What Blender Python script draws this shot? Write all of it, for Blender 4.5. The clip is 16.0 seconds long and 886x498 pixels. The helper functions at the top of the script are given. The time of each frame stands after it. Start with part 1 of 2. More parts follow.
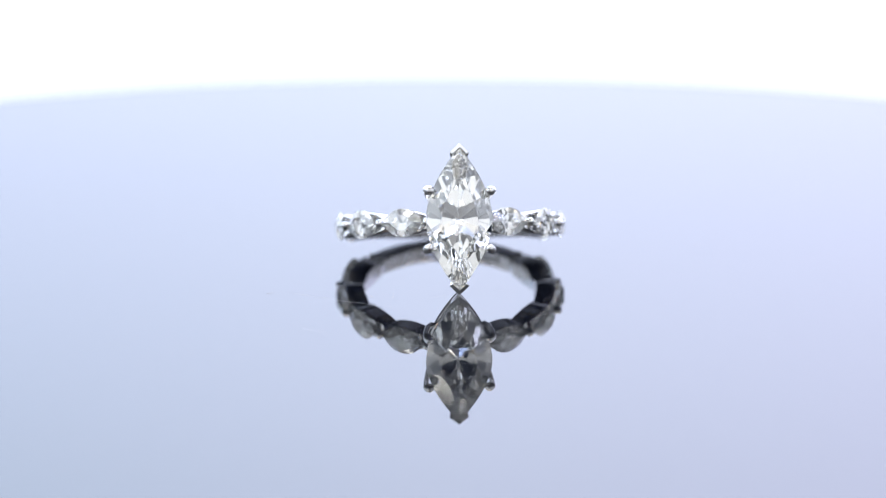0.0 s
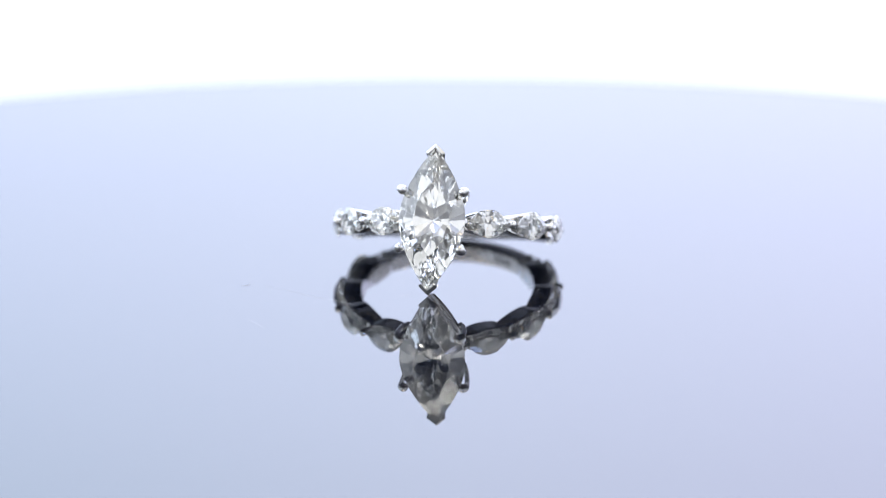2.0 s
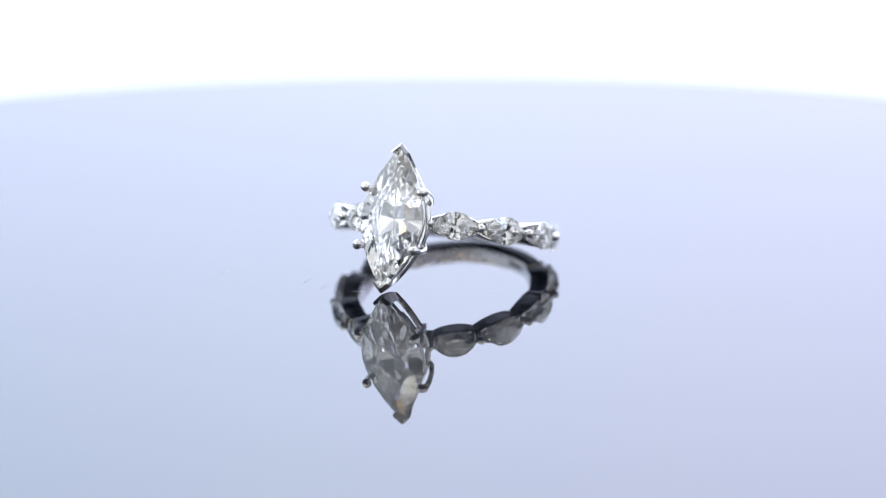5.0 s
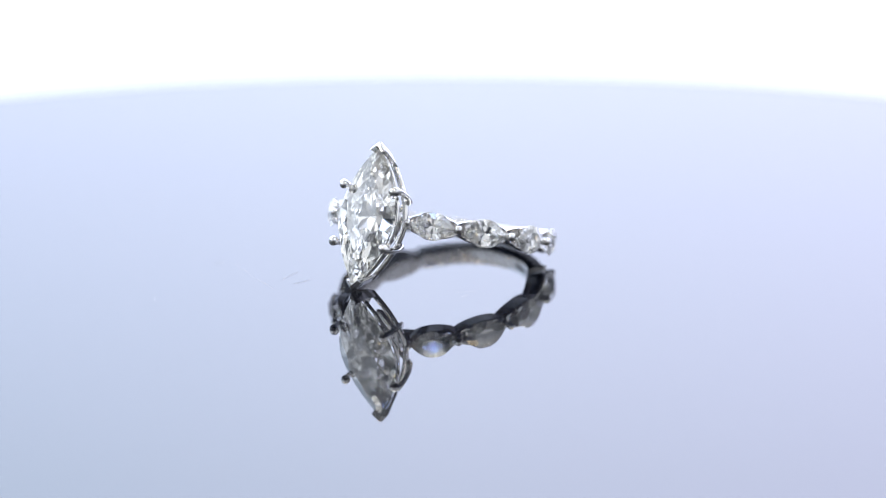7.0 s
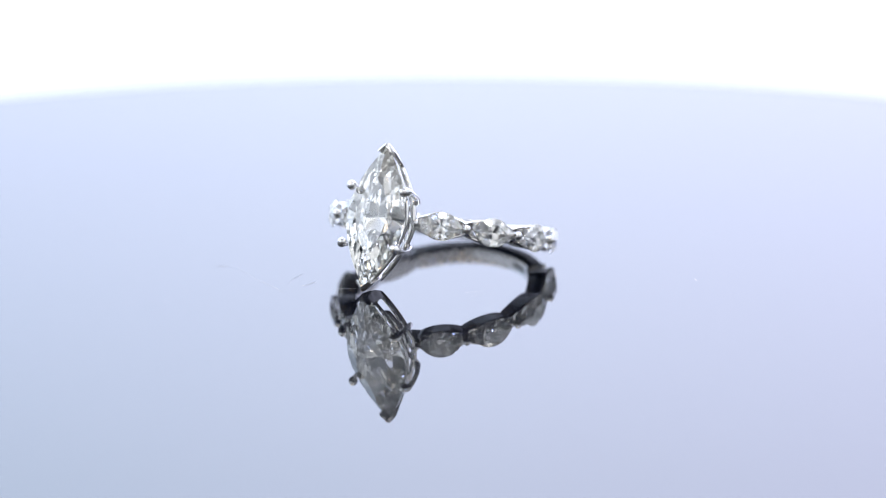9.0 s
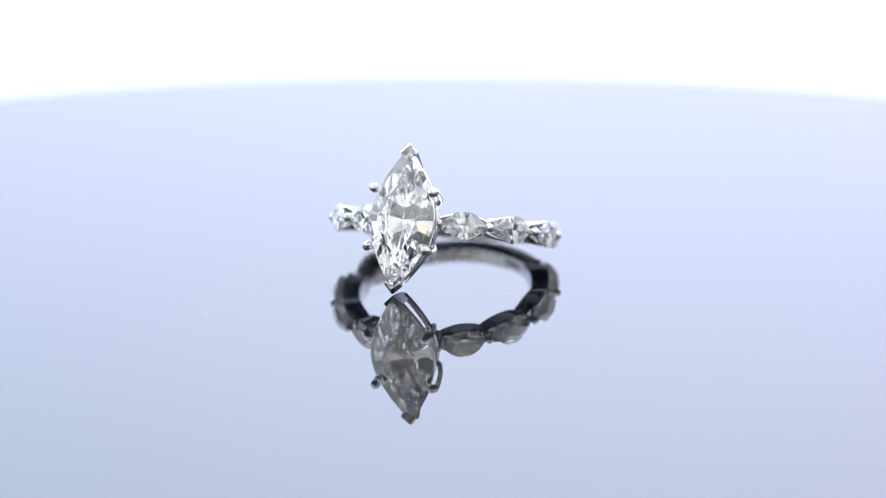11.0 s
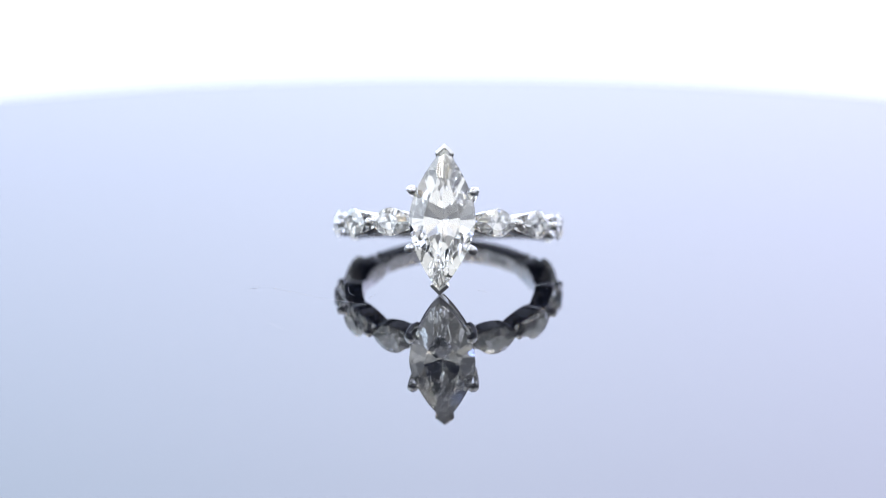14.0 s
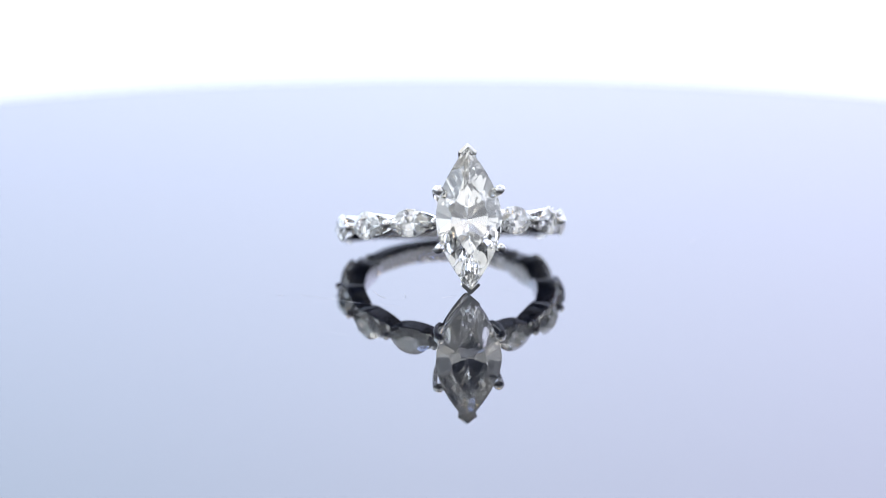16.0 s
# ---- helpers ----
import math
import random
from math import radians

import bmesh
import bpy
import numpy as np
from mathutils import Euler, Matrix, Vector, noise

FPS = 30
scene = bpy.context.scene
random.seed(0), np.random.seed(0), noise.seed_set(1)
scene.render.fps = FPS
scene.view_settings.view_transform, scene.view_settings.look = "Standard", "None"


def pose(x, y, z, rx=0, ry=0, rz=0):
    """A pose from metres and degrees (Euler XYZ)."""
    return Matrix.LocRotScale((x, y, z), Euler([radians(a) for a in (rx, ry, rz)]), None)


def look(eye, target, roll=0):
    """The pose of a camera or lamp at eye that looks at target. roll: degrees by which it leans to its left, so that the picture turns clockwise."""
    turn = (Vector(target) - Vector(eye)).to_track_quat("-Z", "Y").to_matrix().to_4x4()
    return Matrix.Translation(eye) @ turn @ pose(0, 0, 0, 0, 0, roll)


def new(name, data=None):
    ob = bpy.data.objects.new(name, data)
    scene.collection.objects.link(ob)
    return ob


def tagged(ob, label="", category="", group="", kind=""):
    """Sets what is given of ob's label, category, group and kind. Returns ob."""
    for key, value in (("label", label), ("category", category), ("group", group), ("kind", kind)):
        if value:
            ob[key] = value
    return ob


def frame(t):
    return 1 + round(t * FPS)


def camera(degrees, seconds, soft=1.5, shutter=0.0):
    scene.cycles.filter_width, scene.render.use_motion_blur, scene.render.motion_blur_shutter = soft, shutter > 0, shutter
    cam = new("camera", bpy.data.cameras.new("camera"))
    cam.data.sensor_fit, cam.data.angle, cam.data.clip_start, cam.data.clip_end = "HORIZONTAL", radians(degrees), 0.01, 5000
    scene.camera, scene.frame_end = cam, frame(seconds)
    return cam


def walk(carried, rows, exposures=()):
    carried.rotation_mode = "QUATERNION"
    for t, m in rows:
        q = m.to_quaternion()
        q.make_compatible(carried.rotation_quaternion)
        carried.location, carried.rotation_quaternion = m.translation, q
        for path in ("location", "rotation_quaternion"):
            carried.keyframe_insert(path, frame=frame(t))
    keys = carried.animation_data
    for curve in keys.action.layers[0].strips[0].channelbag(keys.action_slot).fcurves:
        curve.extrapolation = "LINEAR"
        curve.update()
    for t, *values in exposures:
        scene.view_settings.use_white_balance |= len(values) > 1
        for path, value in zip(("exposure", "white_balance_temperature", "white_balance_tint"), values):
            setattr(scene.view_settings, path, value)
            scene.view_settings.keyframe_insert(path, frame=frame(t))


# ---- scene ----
cam = camera(12.78, 16.0, soft=0.85)
# a long macro lens on a tripod: far things are a little out of focus
cam.data.dof.use_dof = True
cam.data.dof.focus_distance = 0.364
cam.data.dof.aperture_fstop = 15.0
EYE = (0.0, -0.368, 0.0839)
CAM = look(EYE, (0.00039, 0.0, 0.000875), -0.06)
walk(cam, [(0.0, CAM), (16.0, CAM)])

# ---------------------------------------------------------------- world and light
MM = 0.001
world = bpy.data.worlds.new("studio_room")
scene.world = world
world.use_nodes = True
world.node_tree.nodes["Background"].inputs["Color"].default_value = (0.55, 0.68, 1.0, 1)
world.node_tree.nodes["Background"].inputs["Strength"].default_value = 0.11


scene.cycles.max_bounces = 32
scene.cycles.transmission_bounces = 32
scene.cycles.glossy_bounces = 16


# ---------------------------------------------------------------- materials
def material(name):
    m = bpy.data.materials.new(name)
    m.use_nodes = True
    nt = m.node_tree
    return m, nt, nt.nodes["Principled BSDF"]


def link(nt, a, b):
    nt.links.new(a, b)


def noise_node(nt, scale, detail=4.0, rough=0.6):
    co = nt.nodes.new("ShaderNodeTexCoord")
    n = nt.nodes.new("ShaderNodeTexNoise")
    n.inputs["Scale"].default_value = scale
    n.inputs["Detail"].default_value = detail
    n.inputs["Roughness"].default_value = rough
    link(nt, co.outputs["Object"], n.inputs["Vector"])
    return n


def span(nt, source, lo, hi, a, b):
    r = nt.nodes.new("ShaderNodeMapRange")
    for k, v in (("From Min", lo), ("From Max", hi), ("To Min", a), ("To Max", b)):
        r.inputs[k].default_value = v
    link(nt, source, r.inputs["Value"])
    return r.outputs["Result"]


def mat_metal(name, base, rough, scale=900.0):
    m, nt, p = material(name)
    p.inputs["Base Color"].default_value = (*base, 1)
    p.inputs["Metallic"].default_value = 1.0
    n = noise_node(nt, scale)
    link(nt, span(nt, n.outputs["Fac"], 0.3, 0.7, rough * 0.6, rough * 1.5), p.inputs["Roughness"])
    fine = noise_node(nt, scale * 4.0)
    bump = nt.nodes.new("ShaderNodeBump")
    bump.inputs["Strength"].default_value = 0.04
    bump.inputs["Distance"].default_value = 0.00002
    link(nt, fine.outputs["Fac"], bump.inputs["Height"])
    link(nt, bump.outputs["Normal"], p.inputs["Normal"])
    return m


def mat_diamond(name, tint):
    """Diamond: a clear body that bends light strongly."""
    m = bpy.data.materials.new(name)
    m.use_nodes = True
    nt = m.node_tree
    nt.nodes.clear()
    out = nt.nodes.new("ShaderNodeOutputMaterial")
    g = nt.nodes.new("ShaderNodeBsdfGlass")
    g.inputs["IOR"].default_value = 2.42
    g.inputs["Roughness"].default_value = 0.0
    g.inputs["Color"].default_value = (*tint, 1)
    link(nt, g.outputs[0], out.inputs["Surface"])
    return m


def mat_black_acrylic():
    m, nt, p = material("black_acrylic")
    p.inputs["Base Color"].default_value = (0.005, 0.006, 0.010, 1)
    p.inputs["IOR"].default_value = 1.49
    n = noise_node(nt, 60.0, 6.0)
    link(nt, span(nt, n.outputs["Fac"], 0.35, 0.7, 0.001, 0.006), p.inputs["Roughness"])
    return m


def mat_glow(name, left, right, strength, low=0.92, edges=None, floor=None):
    """Thin white cloth, its backlight painted as emission: its tint drifts from one side to the other."""
    m, nt, p = material(name)
    co = nt.nodes.new("ShaderNodeTexCoord")
    sep = nt.nodes.new("ShaderNodeSeparateXYZ")
    link(nt, co.outputs["Object"], sep.inputs[0])
    ramp = nt.nodes.new("ShaderNodeValToRGB")
    ramp.color_ramp.elements[0].color = (*left, 1)
    ramp.color_ramp.elements[1].color = (*right, 1)
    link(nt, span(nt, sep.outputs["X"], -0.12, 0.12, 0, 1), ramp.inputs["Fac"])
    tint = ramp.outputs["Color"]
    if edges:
        # painted light: emission is duller towards one side, and cooler the higher it is
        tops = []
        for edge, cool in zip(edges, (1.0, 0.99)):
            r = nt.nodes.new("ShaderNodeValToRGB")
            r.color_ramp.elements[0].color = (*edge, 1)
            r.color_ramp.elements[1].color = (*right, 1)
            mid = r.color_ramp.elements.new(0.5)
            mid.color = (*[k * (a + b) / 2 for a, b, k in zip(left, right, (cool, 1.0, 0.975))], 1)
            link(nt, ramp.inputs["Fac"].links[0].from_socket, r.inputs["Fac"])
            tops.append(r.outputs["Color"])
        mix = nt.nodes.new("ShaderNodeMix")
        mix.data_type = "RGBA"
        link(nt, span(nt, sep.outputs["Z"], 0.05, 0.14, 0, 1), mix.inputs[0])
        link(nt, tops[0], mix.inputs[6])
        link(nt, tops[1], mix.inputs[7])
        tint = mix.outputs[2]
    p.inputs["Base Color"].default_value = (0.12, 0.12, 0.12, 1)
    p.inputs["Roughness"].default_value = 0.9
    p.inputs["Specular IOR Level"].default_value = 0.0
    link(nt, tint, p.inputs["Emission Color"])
    # emission rises a little with height, in place of lamps behind it
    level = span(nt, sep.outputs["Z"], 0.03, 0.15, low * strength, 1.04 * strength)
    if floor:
        # the flat part's weaker light is painted too, as a cut in emission
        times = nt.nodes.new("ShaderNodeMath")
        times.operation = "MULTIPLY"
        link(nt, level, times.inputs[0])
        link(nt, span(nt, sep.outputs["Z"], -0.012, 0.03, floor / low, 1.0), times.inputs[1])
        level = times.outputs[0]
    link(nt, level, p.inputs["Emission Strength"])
    return m


def mat_led(name, strength):
    """Small square lamps, most of them white, some warmer and some cooler."""
    m, nt, p = material(name)
    info = nt.nodes.new("ShaderNodeObjectInfo")
    ramp = nt.nodes.new("ShaderNodeValToRGB")
    ramp.color_ramp.interpolation = "CONSTANT"
    ramp.color_ramp.elements[0].color = (1.0, 0.97, 0.90, 1)
    ramp.color_ramp.elements[1].position = 0.82
    ramp.color_ramp.elements[1].color = (0.38, 0.52, 1.0, 1)
    warm = ramp.color_ramp.elements.new(0.64)
    warm.color = (1.0, 0.72, 0.36, 1)
    link(nt, info.outputs["Random"], ramp.inputs["Fac"])
    p.inputs["Base Color"].default_value = (0.3, 0.3, 0.3, 1)
    p.inputs["Roughness"].default_value = 0.5
    link(nt, ramp.outputs["Color"], p.inputs["Emission Color"])
    p.inputs["Emission Strength"].default_value = strength
    return m


def mat_plain(name, base, rough, scale=40.0, spread=0.15):
    m, nt, p = material(name)
    n = noise_node(nt, scale, 6.0)
    mix = nt.nodes.new("ShaderNodeMix")
    mix.data_type = "RGBA"
    mix.inputs[6].default_value = (*[c * (1 - spread) for c in base], 1)
    mix.inputs[7].default_value = (*[c * (1 + spread) for c in base], 1)
    link(nt, n.outputs["Fac"], mix.inputs[0])
    link(nt, mix.outputs[2], p.inputs["Base Color"])
    p.inputs["Roughness"].default_value = rough
    return m


METAL = mat_metal("white_gold", (0.74, 0.73, 0.715), 0.05)
SATIN = mat_metal("worn_white_gold", (0.62, 0.61, 0.62), 0.26)
STAMP = mat_metal("stamped_metal", (0.25, 0.25, 0.25), 0.4)
DIAMOND = mat_diamond("diamond", (0.999, 0.999, 0.993))
SMALL_DIAMOND = mat_diamond("small_diamond", (1.0, 1.0, 0.995))
ACRYLIC = mat_black_acrylic()
# the sheet's uneven lighting is put into its emission: side, height, flat part
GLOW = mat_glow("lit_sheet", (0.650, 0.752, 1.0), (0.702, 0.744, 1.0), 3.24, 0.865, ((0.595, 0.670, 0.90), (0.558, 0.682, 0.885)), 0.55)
CLOTH = mat_glow("lit_tent_cloth", (0.76, 0.86, 1.0), (0.82, 0.87, 1.0), 1.2)
LEFT = mat_glow("lit_near_cloth", (0.80, 0.88, 1.0), (0.80, 0.88, 1.0), 1.75)
TOP = mat_glow("lit_top_cloth", (1.0, 0.985, 0.95), (1.0, 0.985, 0.95), 0.95)
# strong tints for the added lamps that imitate coloured fire
FIRE_WARM = mat_glow("warm_fire_glow", (1.0, 0.66, 0.28), (1.0, 0.68, 0.30), 40.0)
FIRE_COOL = mat_glow("cool_fire_glow", (0.32, 0.46, 1.0), (0.32, 0.45, 1.0), 55.0)
FRONT = mat_glow("lit_front_cloth", (0.94, 0.965, 1.0), (0.94, 0.96, 1.0), 0.86)
LED = mat_led("led_diffuser", 12.0)
BASE = mat_plain("dark_plastic", (0.03, 0.03, 0.032), 0.45)
SHEET = mat_plain("white_sheet", (0.8, 0.8, 0.82), 0.7)
BOARD = mat_plain("grey_board", (0.38, 0.38, 0.39), 0.7)
WALL = mat_plain("grey_studio_wall", (0.20, 0.23, 0.30), 0.9, 3.0)
LINT = mat_plain("pale_lint", (0.75, 0.75, 0.77), 0.8, 2000.0)
SCRATCH = mat_plain("fine_scratch", (0.6, 0.61, 0.64), 0.6, 2000.0)


# ---------------------------------------------------------------- builders
def part(name, bm, mat, parent=None, label="", smooth=False, m=None):
    me = bpy.data.meshes.new(name)
    bm.to_mesh(me)
    bm.free()
    me.materials.append(mat)
    for f in me.polygons:
        f.use_smooth = smooth
    ob = new(name, me)
    if parent is not None:
        ob.parent = parent
    if m is not None:
        ob.matrix_local = m
    return tagged(ob, label) if label else ob


def lathe(profile, n=96):
    """A turned solid from (radius, height) pairs, closed where the radius is nought."""
    bm = bmesh.new()
    rings = []
    for r, z in profile:
        if r == 0:
            rings.append([bm.verts.new((0, 0, z))])
        else:
            rings.append([bm.verts.new((r * math.cos(2 * math.pi * i / n), r * math.sin(2 * math.pi * i / n), z)) for i in range(n)])
    for a, b in zip(rings, rings[1:]):
        for i in range(n):
            j = (i + 1) % n
            if len(a) == 1:
                bm.faces.new((a[0], b[i], b[j]))
            elif len(b) == 1:
                bm.faces.new((a[i], b[0], a[j]))
            else:
                bm.faces.new((a[i], b[i], b[j], a[j]))
    bmesh.ops.recalc_face_normals(bm, faces=bm.faces)
    return bm


def tube(points, radii, closed=False, n=10):
    """A round bar along a line of points, with rounded ends."""
    bm = bmesh.new()
    P = [Vector(p) for p in points]
    if not closed:
        a, b = (P[0] - P[1]).normalized(), (P[-1] - P[-2]).normalized()
        q, r = radii[0], radii[-1]
        P = [P[0] + a * q * k for k in (0.97, 0.8, 0.45)] + P + [P[-1] + b * r * k for k in (0.45, 0.8, 0.97)]
        radii = [q * 0.25, q * 0.6, q * 0.89] + list(radii) + [r * 0.89, r * 0.6, r * 0.25]
    rings, side = [], None
    for i, p in enumerate(P):
        q, r = (P[i - 1], P[(i + 1) % len(P)]) if closed else (P[max(i - 1, 0)], P[min(i + 1, len(P) - 1)])
        d = (r - q).normalized()
        if side is None:
            side = d.orthogonal().normalized()
        side = (side - d * side.dot(d)).normalized()
        up = d.cross(side)
        rings.append([bm.verts.new(p + (side * math.cos(2 * math.pi * k / n) + up * math.sin(2 * math.pi * k / n)) * radii[i]) for k in range(n)])
    pairs = list(zip(rings, rings[1:])) + ([(rings[-1], rings[0])] if closed else [])
    for a, b in pairs:
        for k in range(n):
            bm.faces.new((a[k], a[(k + 1) % n], b[(k + 1) % n], b[k]))
    if not closed:
        bm.faces.new(rings[0][::-1])
        bm.faces.new(rings[-1])
    bmesh.ops.recalc_face_normals(bm, faces=bm.faces)
    return bm


def boat(half_length, half_width, count, turn=0.0, belly=1.78):
    """The boat-shaped outline of a marquise: full at the belly, almost straight towards its two points along x."""
    out = []
    for i in range(count):
        a = 2 * math.pi * (i + turn) / count
        u = math.cos(a)
        out.append(Vector((half_length * u, math.copysign(half_width * (1 - abs(u) ** belly), math.sin(a)), 0)))
    return out


def cut_stone(half_length, half_width, crown, pavilion, table=0.54, girdle=0.03, count=72, belly=1.78):
    """A marquise brilliant with its girdle round z = 0, table up, long axis along x: a boat-shaped slab, ground facet by facet."""
    outline = boat(half_length, half_width, count, 0.0, belly)
    h = girdle * half_width
    bm = bmesh.new()
    low = [bm.verts.new((p.x, p.y, -pavilion * 1.5)) for p in outline]
    top = [bm.verts.new((p.x, p.y, crown)) for p in outline]
    bm.faces.new(low[::-1])
    bm.faces.new(top)
    for i in range(count):
        j = (i + 1) % count
        bm.faces.new((low[i], low[j], top[j], top[i]))

    def grind(degrees, depth, start, side, reach=1.0):
        """A flat that leaves the girdle in that direction and would come to the axis at that depth."""
        a = radians(degrees)
        n = Vector((math.cos(a), math.sin(a), 0))
        far = max(p.dot(n) for p in outline) * reach
        co = n * far + Vector((0, 0, side * start))
        no = (n * (depth - start) + Vector((0, 0, side * far))).normalized()
        geo = bm.verts[:] + bm.edges[:] + bm.faces[:]
        cut = bmesh.ops.bisect_plane(bm, geom=geo, dist=1e-8, plane_co=co, plane_no=no, clear_outer=True)["geom_cut"]
        edges = [e for e in cut if isinstance(e, bmesh.types.BMEdge)]
        if len(edges) > 2:
            bmesh.ops.contextual_create(bm, geom=edges)

    def round_about(quarter):
        out = []
        for q in quarter:
            for d in (q, 180 - q, 180 + q, 360 - q):
                if d % 360 not in out:
                    out.append(d % 360)
        return out

    def reach_of(d):
        n = Vector((math.cos(radians(d)), math.sin(radians(d)), 0))
        return max(p.dot(n) for p in outline)

    # pavilion: main flats through the culet, steeper ones towards the points and along the girdle
    for d in round_about((78, 90)):
        grind(d, pavilion, h, -1)
    for q, slope in ((0, 33.0), (12, 34.5), (24, 36.0), (34, 37.5), (44, 38.5), (54, 39.2), (64, 39.8), (30, 40.0), (36, 41.0), (42, 41.5), (48, 41.8), (55, 42.0), (61, 42.2), (69, 42.5), (84, 43.8)):
        for d in round_about((q,)):
            grind(d, h + reach_of(d) * math.tan(radians(slope)), h, -1)
    # crown: main flats, girdle flats, then shallow stars round the table
    rise = (crown - h) / (1 - table)
    mains, halves, stars = round_about((0, 42, 63, 90)), round_about((34, 48, 56, 70, 83)), round_about((26, 52, 76))
    for d in mains:
        grind(d, h + rise, h, 1)
    for d in halves:
        grind(d, h + rise * 1.24, h, 1)
    for d in stars:
        grind(d, crown + table * 0.97 * rise * 0.62, crown, 1, table * 0.97)
    bmesh.ops.remove_doubles(bm, verts=bm.verts, dist=half_width * 0.002)
    bmesh.ops.recalc_face_normals(bm, faces=bm.faces)
    return bm


# ---------------------------------------------------------------- the setting
def sweep_sheet():
    """A lit white sheet: flat behind the table, then curving up to a tall back."""
    line = [(0.13, -0.0295), (0.24, -0.0295)]
    for i in range(1, 13):
        a = math.pi / 2 * i / 12
        line.append((0.24 + 0.12 * math.sin(a), 0.0905 - 0.12 * math.cos(a)))
    line.append((0.36, 0.46))
    bm = bmesh.new()
    rows = [[bm.verts.new((x, y, z)) for y, z in line] for x in (-0.355, -0.18, 0, 0.18, 0.355)]
    for a, b in zip(rows, rows[1:]):
        for i in range(len(line) - 1):
            bm.faces.new((a[i], b[i], b[i + 1], a[i + 1]))
    bmesh.ops.recalc_face_normals(bm, faces=bm.faces)
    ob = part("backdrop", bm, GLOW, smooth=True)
    s = ob.modifiers.new("thickness", "SOLIDIFY")
    s.thickness = 0.003
    s.offset = 0
    return tagged(ob, "glowing cool white studio sheet curving up behind the table", "backdrop", kind="structure")


def box(x0, y0, z0, x1, y1, z1):
    bm = bmesh.new()
    bmesh.ops.create_cube(bm, size=1)
    for v in bm.verts:
        v.co = ((x0 + x1) / 2 + v.co.x * (x1 - x0), (y0 + y1) / 2 + v.co.y * (y1 - y0), (z0 + z1) / 2 + v.co.z * (z1 - z0))
    return bm


def tent_panel(name, corners, label, mat=None):
    """A flat panel of the light tent."""
    bm = bmesh.new()
    bm.faces.new([bm.verts.new(c) for c in corners])
    ob = part(name, bm, mat or CLOTH)
    k = ob.modifiers.new("thickness", "SOLIDIFY")
    k.thickness = 0.002
    return tagged(ob, label, "light tent", kind="structure")


def fire_lamp(eye, size, mat, label):
    """A small square lamp head, added to colour the stones' sparkle: dark housing, lit front."""
    thing = tagged(new("added_fire_lamp"), label, "studio lamp", "lamps of the light tent")
    thing.matrix_world = look(eye, (0, -0.013, 0.007))
    part("housing", box(-size * 0.6, -size * 0.6, 0.001, size * 0.6, size * 0.6, 0.03), BASE, thing, "dark lamp housing")
    bm = box(-size / 2, -size / 2, -0.002, size / 2, size / 2, 0.001)
    bmesh.ops.bevel(bm, geom=bm.edges[:], offset=0.0008, segments=1, affect="EDGES")
    part("diffuser", bm, mat, thing, "lit square diffuser")
    return thing


def lamp_panel(name, m, columns, rows, pitch, size, label, skip=None):
    """A grey board that carries a grid of square lit diffusers, each one a part."""
    thing = tagged(new(name), label, "studio lamp", "lamps of the light tent")
    thing.matrix_world = m
    w, h = columns * pitch, rows * pitch
    b = 0.004
    keep = []
    for i in range(columns):
        for j in range(rows):
            x, y = (i + 0.5) * pitch - w / 2, (j + 0.5) * pitch - h / 2
            if skip is None or not skip(x, y):
                keep.append((x, y))
    bm = bmesh.new()
    for x, y in keep:
        c = bmesh.ops.create_cube(bm, size=1)["verts"]
        for v in c:
            v.co = (x + v.co.x * pitch, y + v.co.y * pitch, -0.006 + v.co.z * 0.012)
    bmesh.ops.remove_doubles(bm, verts=bm.verts, dist=1e-5)
    part("housing", bm, BOARD, thing, "grey lamp board")
    proto = None
    for x, y in keep:
        if proto is None:
            bm = bmesh.new()
            bmesh.ops.create_cube(bm, size=1)
            for v in bm.verts:
                v.co = (v.co.x * size, v.co.y * size, 0.002 + v.co.z * b)
            bmesh.ops.bevel(bm, geom=bm.edges[:], offset=0.0012, segments=1, affect="EDGES")
            proto = part("diffuser", bm, LED, thing, "lit square diffuser")
            o = proto
        else:
            o = proto.copy()
            scene.collection.objects.link(o)
        o.matrix_local = Matrix.Translation((x, y, 0))
    return thing


tent_panel("wall_left", [(-0.36, -0.36, 0.05), (-0.36, 0.36, 0.05), (-0.36, 0.36, 0.46), (-0.36, -0.36, 0.46)], "glowing white side cloth of the light tent, the brighter side", LEFT)
tent_panel("wall_right", [(0.36, -0.36, 0.05), (0.36, 0.36, 0.05), (0.36, 0.36, 0.46), (0.36, -0.36, 0.46)], "glowing white side cloth of the light tent")
tent_panel("ceiling", [(-0.36, -0.36, 0.465), (0.36, -0.36, 0.465), (0.36, 0.36, 0.465), (-0.36, 0.36, 0.465)], "glowing white top cloth of the light tent", TOP)
sweep_sheet()
tent_panel("wall_front", [(-0.33, -0.36, 0.125), (0.33, -0.36, 0.125), (0.33, -0.36, 0.40), (-0.33, -0.36, 0.40)], "glowing white front cloth of the light tent hanging above the lens", FRONT)
# unseen fill panels, added to brighten the side stones and leave the middle dark
for name, x0, x1 in (("fill_front_west", -0.35, -0.085), ("fill_front_east", 0.085, 0.35)):
    tent_panel(name, [(x0, -0.36, 0.035), (x1, -0.36, 0.035), (x1, -0.36, 0.122), (x0, -0.36, 0.122)], "added glowing white fill panel beside the lens, brightening the side stones", FRONT)
# unseen coloured lamps, added in place of dispersion in the diamonds
fire_lamp((-0.20, -0.35, 0.26), 0.011, FIRE_WARM, "small warm square lamp added on the front cloth for diamond fire")
fire_lamp((0.20, -0.35, 0.27), 0.011, FIRE_COOL, "small cool square lamp added on the front cloth for diamond fire")
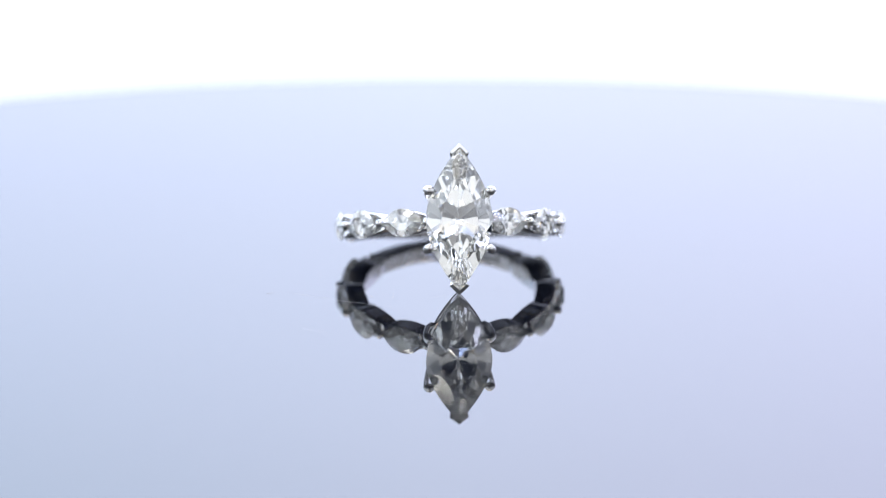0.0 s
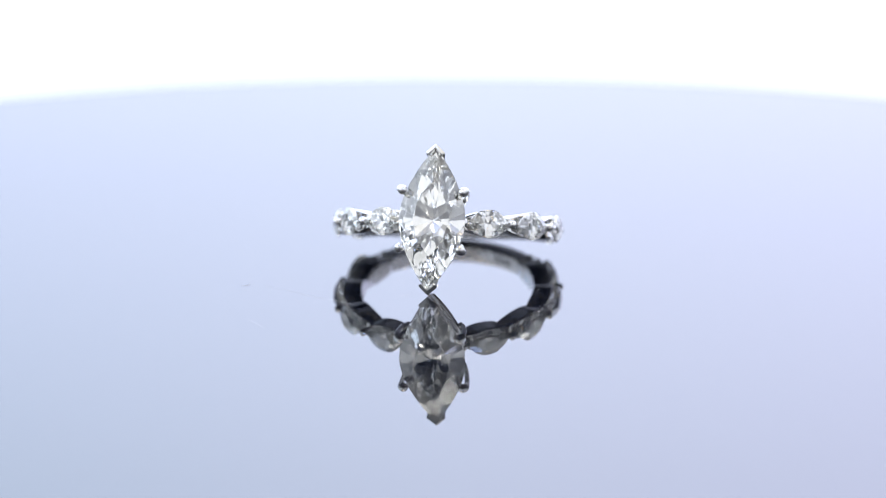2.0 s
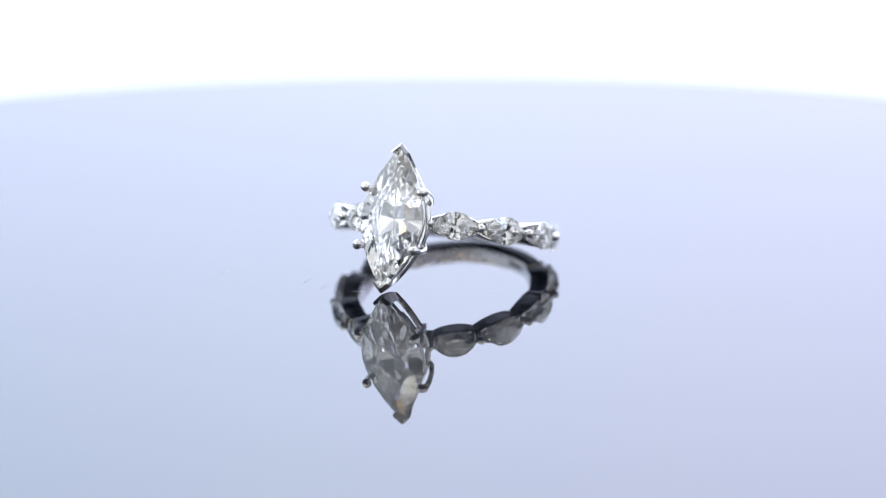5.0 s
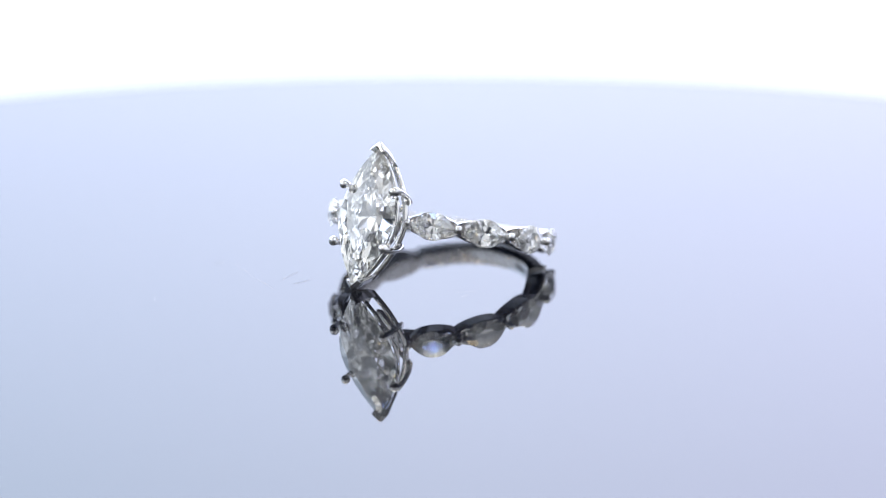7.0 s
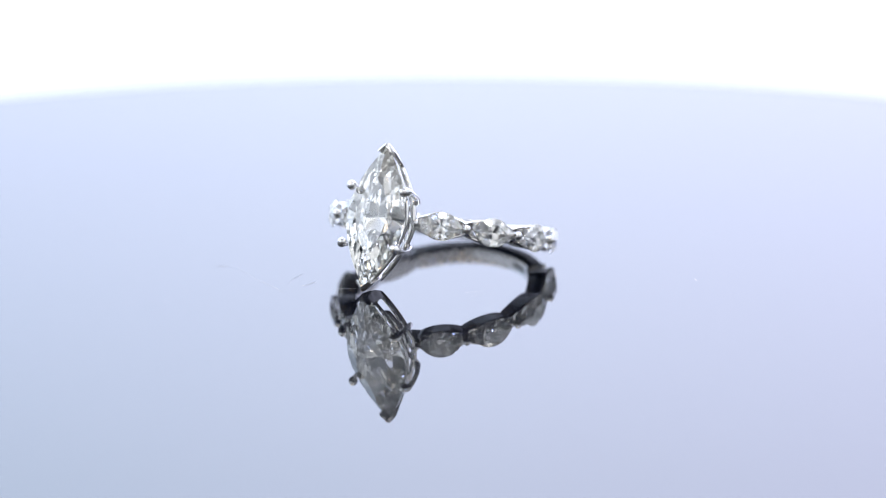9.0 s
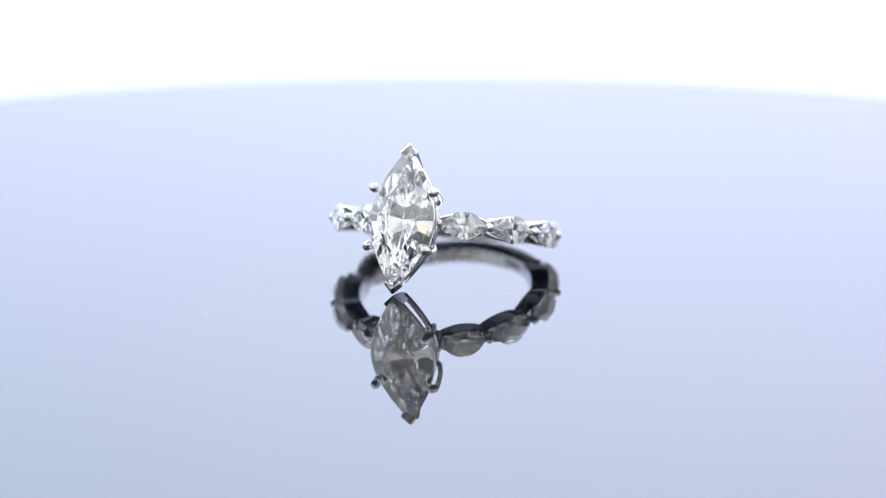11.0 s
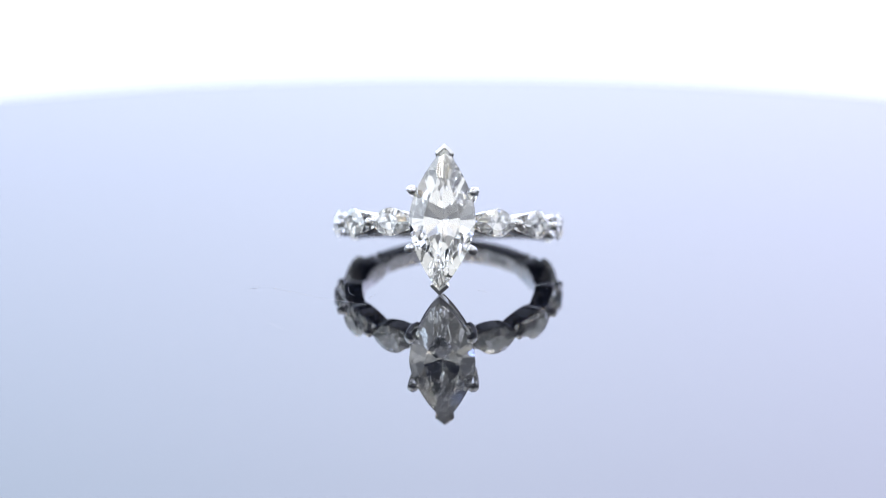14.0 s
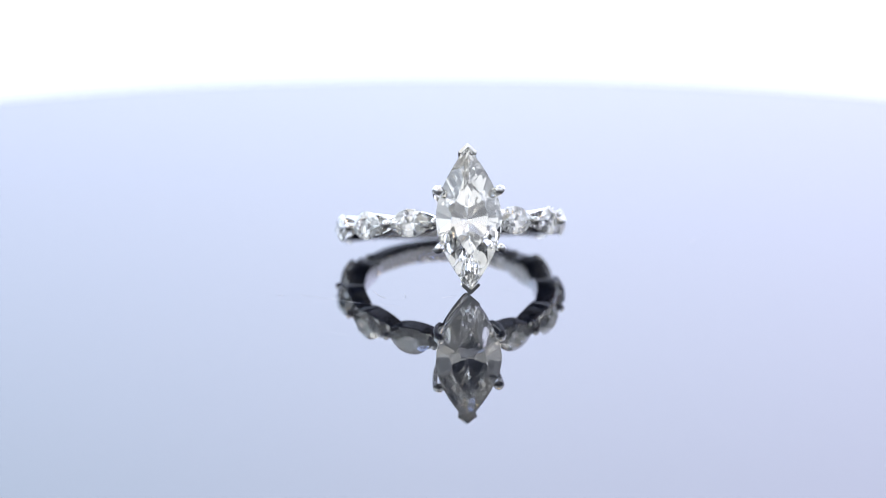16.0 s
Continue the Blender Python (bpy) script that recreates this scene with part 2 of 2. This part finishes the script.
fire_lamp((-0.07, -0.35, 0.30), 0.010, FIRE_COOL, "small cool square lamp added over the lens for diamond fire")
fire_lamp((-0.16, -0.30, 0.431), 0.016, FIRE_WARM, "small warm square lamp added under the top cloth for diamond fire")
fire_lamp((0.16, -0.30, 0.431), 0.017, FIRE_COOL, "small cool square lamp added under the top cloth for diamond fire")
lamp_panel("led_board", look((0.0, -0.02, 0.44), (0.0, 0.0, 0.0)) @ pose(0, 0, 0, 0, 180, 0), 15, 12, 0.04, 0.011, "grey board of square lit lamps over the turntable")
tagged(part("floor", box(-1.5, -1.6, -0.06, 1.5, 1.2, -0.034), SHEET), "white matt work surface under the turntable", "floor", kind="structure")

for name, c in (("wall_north", (-1.5, 1.2, -0.034, 1.5, 1.3, 1.9)), ("wall_south", (-1.5, -1.7, -0.034, 1.5, -1.6, 1.9)),
                ("wall_west", (-1.6, -1.7, -0.034, -1.5, 1.3, 1.9)), ("wall_east", (1.5, -1.7, -0.034, 1.6, 1.3, 1.9)), ("ceiling", (-1.6, -1.7, 1.9, 1.6, 1.3, 2.0))):
    tagged(part(name, box(*c), WALL), "plain grey-blue matt wall of the dim studio room", "wall", kind="structure")

# ---------------------------------------------------------------- the turntable
DISC_R = 100.2 * MM
OFF = 1.2  # the disc sits this many mm off the axis of turning
turntable = tagged(new("turntable"), "round black glossy acrylic turntable with fine scratches, turning slowly", "turntable")
turntable.location = (0, 0, -0.034)


def build_turntable():
    up = 0.034
    r = DISC_R
    part("disc", lathe([(0, up - 0.005), (r - 0.0006, up - 0.005), (r, up - 0.0044), (r, up - 0.0006), (r - 0.0002, up - 0.0002), (r - 0.0006, up), (0, up)], 256),
         ACRYLIC, turntable, "black mirror-glossy acrylic disc")
    part("base", lathe([(0, 0), (0.070, 0), (0.073, 0.002), (0.073, 0.020), (0.069, 0.024), (0.030, 0.025), (0.030, up - 0.005), (0, up - 0.005)], 128), BASE, turntable, "dark plastic drum under the disc")


build_turntable()

FIBRES = []


def lint(points, r, label):
    """A curled fibre lying on the disc."""
    P = [Vector((x * MM, y * MM, r * MM)) for x, y in points]
    fine = []
    for i in range(len(P) - 1):
        a, b, c, d = P[max(i - 1, 0)], P[i], P[i + 1], P[min(i + 2, len(P) - 1)]
        for k in range(5):
            t = k / 5
            fine.append(0.5 * ((2 * b) + (c - a) * t + (2 * a - 5 * b + 4 * c - d) * t * t + (3 * b - a - 3 * c + d) * t ** 3))
    fine.append(P[-1])
    ob = part("lint_fibre", tube(fine, [r * MM] * len(fine), n=6), LINT, smooth=True)
    tagged(ob, label, "lint", "dust on the disc")
    FIBRES.append(ob)


def scratch(points, width):
    """A hairline score whose burr stands a hair above the gloss."""
    bm = bmesh.new()
    rows = []
    P = [Vector(((x - OFF) * MM, y * MM, 0)) for x, y in points]
    for i, p in enumerate(P):
        d = (P[min(i + 1, len(P) - 1)] - P[max(i - 1, 0)]).normalized()
        side = Vector((-d.y, d.x, 0)) * width * MM * (0.25 if i in (0, len(P) - 1) else 0.5)
        rows.append([bm.verts.new(p + side + Vector((0, 0, 0.034))), bm.verts.new(p + Vector((0, 0, 0.034 + width * 0.5 * MM))), bm.verts.new(p - side + Vector((0, 0, 0.034)))])
    for a, b in zip(rows, rows[1:]):
        bm.faces.new((a[0], a[1], b[1], b[0]))
        bm.faces.new((a[1], a[2], b[2], b[1]))
    part("scratch", bm, SCRATCH, turntable, "fine grey scratch")


lint([(-4.43, -16.31), (-4.22, -16.30), (-4.11, -15.62), (-4.19, -14.28)], 0.007, "tiny pale hooked lint fibre lying on the black disc")
lint([(-6.95, -12.82), (-6.60, -14.84), (-6.23, -15.72), (-5.89, -16.15)], 0.007, "tiny pale curled lint fibre lying on the black disc")
lint([(-15.79, -14.59), (-15.29, -14.35), (-15.27, -13.44)], 0.007, "tiny pale bent lint fibre lying on the black disc")
lint([(24.80, 5.78), (25.0, 5.5), (25.37, 5.07)], 0.009, "tiny dark speck of lint lying on the black disc")
scratch([(-13.73, -14.27), (-12.08, -15.32), (-10.44, -16.36), (-8.79, -17.62), (-6.30, -18.73), (-4.28, -20.0)], 0.012)
scratch([(-0.86, -16.36), (0.0, -15.8), (0.65, -15.40)], 0.012)
scratch([(4.96, -12.94), (5.6, -13.3), (6.29, -13.78)], 0.012)
scratch([(-12.20, -27.68), (-10.93, -28.96), (-9.79, -30.33)], 0.012)
scratch([(-6.16, -18.69), (-5.7, -19.1), (-5.24, -19.42)], 0.012)
scratch([(-19.31, -36.60), (-19.06, -36.12), (-18.9, -35.7)], 0.012)
scratch([(9.96, -11.19), (10.5, -10.3), (11.15, -9.36)], 0.012)
scratch([(11.28, -12.41), (11.4, -11.8), (11.53, -11.07)], 0.012)

# ---------------------------------------------------------------- the ring
TILT, YAW = 14.4, 3.2
CENTRE = (1.05 * MM, -0.85 * MM, 3.34 * MM)
INNER = 8.45
ring = tagged(new("diamond_ring"), "white gold ring with large marquise diamond, tilted on black disc", "ring")
LEAN = pose(*CENTRE, 0, 0, YAW) @ pose(0, 0, 0, -TILT)
BEADS = (15.0, 41.3, 70.5, 101.8, 133.0)


def band_shape(phi):
    """Half width, outer radius, depth of the stone channel and taper inwards at so many degrees from the head, in mm."""
    a = abs(phi)
    if a >= BEADS[-1] + 2.0:
        return 0.92, 9.95, 0.0, 0.05
    if a > BEADS[-1]:
        return 0.86, 10.3, 0.0, 0.05
    if a < BEADS[0]:
        return 0.62, 9.9, 0.0, 0.05
    for lo, hi in zip(BEADS, BEADS[1:]):
        if lo <= a <= hi:
            t = (a - lo) / (hi - lo)
            swell = math.sin(math.pi * t) ** 0.75
            return 0.56 + 0.60 * swell, 9.80 + 0.30 * swell, 0.95 * min(1.0, max(0.0, (swell - 0.35) / 0.3)), 0.04 + 0.10 * swell
    return 0.92, 9.95, 0.0, 0.05


def build_band():
    bm = bmesh.new()
    n = 480
    rings = []
    for i in range(n):
        phi = -180 + 360 * i / n
        w, ro, c, taper = band_shape(phi)
        wall = 0.22
        ri = INNER - 0.30 * min(1.0, max(0.0, (BEADS[-1] + 2.0 - abs(phi)) / 6.0))
        e = 0.16
        v = w - taper
        sec = [(ri + 0.10, -v), (ri, -v + e * 1.4), (ri - 0.03, 0), (ri, v - e * 1.4), (ri + 0.10, v),
               (ro - e, w), (ro, w - e * 0.7), (ro, w - wall), (ro - c, (w - wall) * 0.8), (ro - c, -(w - wall) * 0.8), (ro, -w + wall), (ro, -w + e * 0.7), (ro - e, -w)]
        a = math.radians(phi) - math.pi / 2
        rings.append([bm.verts.new((r * math.cos(a) * MM, r * math.sin(a) * MM, z * MM)) for r, z in sec])
    for i in range(n):
        a, b = rings[i], rings[(i + 1) % n]
        for k in range(len(a)):
            bm.faces.new((a[k], a[(k + 1) % len(a)], b[(k + 1) % len(a)], b[k]))
    bmesh.ops.recalc_face_normals(bm, faces=bm.faces)
    ob = part("band", bm, METAL, ring, "polished white gold band with scalloped edges", smooth=True, m=LEAN)
    # the inside is worn to a satin finish
    ob.data.materials.append(SATIN)
    for f in ob.data.polygons:
        if all(math.hypot(*ob.data.vertices[v].co.xy) < (INNER + 0.02) * MM for v in f.vertices):
            f.material_index = 1
    ob.data.set_sharp_from_angle(angle=radians(38))
    return ob


def out_at(phi, r, z=0.0):
    """The pose of something that sits on the band's outside, its z axis outwards, x along the band."""
    a = radians(phi) - math.pi / 2
    o = Vector((math.cos(a), math.sin(a), 0))
    t = Vector((-math.sin(a), math.cos(a), 0))
    up = Vector((0, 0, 1))
    m = Matrix((t, -up, o)).transposed()
    if m.determinant() < 0:
        m = Matrix((t, up, o)).transposed()
    return LEAN @ Matrix.Translation((o * r + up * z) * MM) @ m.to_4x4()


def build_side_stones():
    bm = cut_stone(2.06 * MM, 1.32 * MM, 0.45 * MM, 1.15 * MM, belly=2.3)
    first = None
    for side in (-1, 1):
        for lo, hi in zip(BEADS, BEADS[1:]):
            m = out_at(side * (lo + hi) / 2, 10.42)
            if first is None:
                first = part("side_diamond", bm, SMALL_DIAMOND, ring, "small clear marquise diamond", m=m)
            else:
                o = first.copy()
                scene.collection.objects.link(o)
                o.matrix_local = m
    first = None
    for side in (-1, 1):
        for phi in BEADS:
            m = out_at(side * phi, 0)
            if first is None:
                s = [(0, 9.5), (0.34, 9.5), (0.34, 10.5)] + [(0.40 * math.cos(a), 10.66 + 0.40 * math.sin(a)) for a in (0.0, 0.35, 0.7, 1.05, 1.35)] + [(0, 11.06)]
                first = part("bead_prong", lathe([(r * MM, z * MM) for r, z in s], 20), METAL, ring, "small rounded bead", smooth=True, m=m)
            else:
                o = first.copy()
                scene.collection.objects.link(o)
                o.matrix_local = m


# the head: a frame whose z points out from the band and whose x runs along the finger; it leans back a little more than the band
HEAD = pose(1.90 * MM, -14.0 * MM, 6.79 * MM, 0, 0, 2.8) @ pose(0, 0, 0, -18.0) @ Matrix(((0, 1, 0, 0), (0, 0, -1, 0), (-1, 0, 0, 0), (0, 0, 0, 1))) @ pose(0, 0, -13.7 * MM, 0, 0, -0.9)
GIRDLE = 13.05


def build_head():
    part("centre_diamond", cut_stone(6.7 * MM, 3.08 * MM, 0.95 * MM, 2.75 * MM), DIAMOND, ring, "large clear marquise diamond",
         m=HEAD @ Matrix.Translation((-0.1 * MM, 0, GIRDLE * MM)))

    def outline(f, r):
        return [(p + Vector((0, 0, r))) * MM for p in boat(6.55 * f, 3.05 * f, 48, 0.5)]

    part("gallery_rail", tube(outline(0.925, 12.25), [0.17 * MM] * 48, True), METAL, ring, "slim seat wire under the stone", smooth=True, m=HEAD)
    part("gallery_rail", tube(outline(0.82, 10.45), [0.29 * MM] * 48, True), METAL, ring, "polished lower wire of the basket", smooth=True, m=HEAD)
    part("gallery_rail", tube(outline(0.45, 10.0), [0.36 * MM] * 48, True), METAL, ring, smooth=True, m=HEAD)
    for sx in (-1, 1):
        for sy in (-1, 1):
            pts = [(1.0 * sx, 1.0 * sy, 9.9), (1.75 * sx, 1.95 * sy, 10.05), (2.15 * sx, 2.5 * sy, 10.3), (2.45 * sx, 2.84 * sy, 11.2), (2.68 * sx, 3.04 * sy, 12.4), (2.74 * sx, 3.05 * sy, 13.1), (2.74 * sx, 2.98 * sy, 13.42), (2.66 * sx, 2.78 * sy, 13.66)]
            part("prong", tube([Vector(p) * MM for p in pts], [r * MM for r in (0.28, 0.28, 0.28, 0.25, 0.26, 0.32, 0.43, 0.46)]), METAL, ring, "round-tipped claw", smooth=True, m=HEAD)
        # folded claw over each point of the stone
        bm = bmesh.new()
        verts = []
        for z, x0, back, w in ((10.2, 5.55, 0.75, 0.55), (11.0, 6.05, 0.85, 0.66), (11.9, 6.47, 0.92, 0.74), (12.9, 6.84, 0.92, 0.90), (13.22, 6.94, 0.90, 0.95), (13.72, 6.92, 0.88, 0.92)):
            t = 0.26
            x0 += 0.2 if sx < 0 else 0.0
            dip = 0.36 if z > 13.6 else 0.0
            verts.append([bm.verts.new((sx * p * MM, q * MM, (z - dip * d) * MM)) for p, q, d in ((x0, 0, 1), (x0 - back, w, 1), (x0 - back - t * 0.6, w - t * 1.2, 0.1), (x0 - 0.45, 0, 0), (x0 - back - t * 0.6, -w + t * 1.2, 0.1), (x0 - back, -w, 1))])
        for a, b in zip(verts, verts[1:]):
            for k in range(6):
                bm.faces.new((a[k], a[(k + 1) % 6], b[(k + 1) % 6], b[k]))
        for v in (verts[0], verts[-1]):
            bm.faces.new((v[0], v[1], v[2], v[3]))
            bm.faces.new((v[0], v[3], v[4], v[5]))
        bmesh.ops.recalc_face_normals(bm, faces=bm.faces)
        bmesh.ops.bevel(bm, geom=bm.edges[:], offset=0.07 * MM, segments=2, affect="EDGES", clamp_overlap=True)
        part("corner_prong", bm, METAL, ring, "folded claw over the stone's point", m=HEAD)


def build_hallmark():
    """Worn stamp inside the band: plain bars."""
    for phi, w, h in ((143.0, 0.34, 0.62), (146.6, 0.50, 0.46), (150.2, 0.30, 0.62), (153.4, 0.42, 0.55)):
        m = out_at(phi, INNER - 0.035)
        part("hallmark", box(-w / 2 * MM, -h / 2 * MM, -0.02 * MM, w / 2 * MM, h / 2 * MM, 0.04 * MM), STAMP, ring, "dark stamped mark", m=m)


build_band()
build_head()
build_hallmark()
build_side_stones()


# ---------------------------------------------------------------- what moves
WOBBLE = 0.15 / 39


def motions():
    turns = [(0.0, 0.0), (0.5, -2.75), (1.0, -5.4), (2.0, -10.65), (3.0, -15.9), (4.0, -21.25), (5.0, -26.6), (6.0, -31.93), (6.5, -34.6), (7.0, -37.27), (7.2, -38.3),
             (7.35, -38.9), (7.5, -39.05), (7.75, -39.05), (7.88, -38.9), (8.0, -38.5), (8.5, -35.97), (9.0, -33.33), (10.0, -27.95), (11.0, -22.55), (11.5, -19.86), (12.0, -17.18), (13.0, -11.85),
             (14.0, -6.68), (15.0, -1.47), (16.0, 3.81)]
    # the spindle leans a touch, so the disc tips by a fraction of a degree as it turns
    walk(turntable, [(t, pose(OFF * MM, 0, -0.034, WOBBLE * -a) @ pose(0, 0, 0, 0, 0, a)) for t, a in turns])
    for fibre in FIBRES:
        walk(fibre, [(t, pose(0, 0, 0, WOBBLE * -a) @ pose(0, 0, 0, 0, 0, a)) for t, a in turns])
    walk(ring, [(t, pose(0, 0, 0, WOBBLE * -a) @ pose(0, 0, 0, 0, 0, a)) for t, a in turns])


motions()
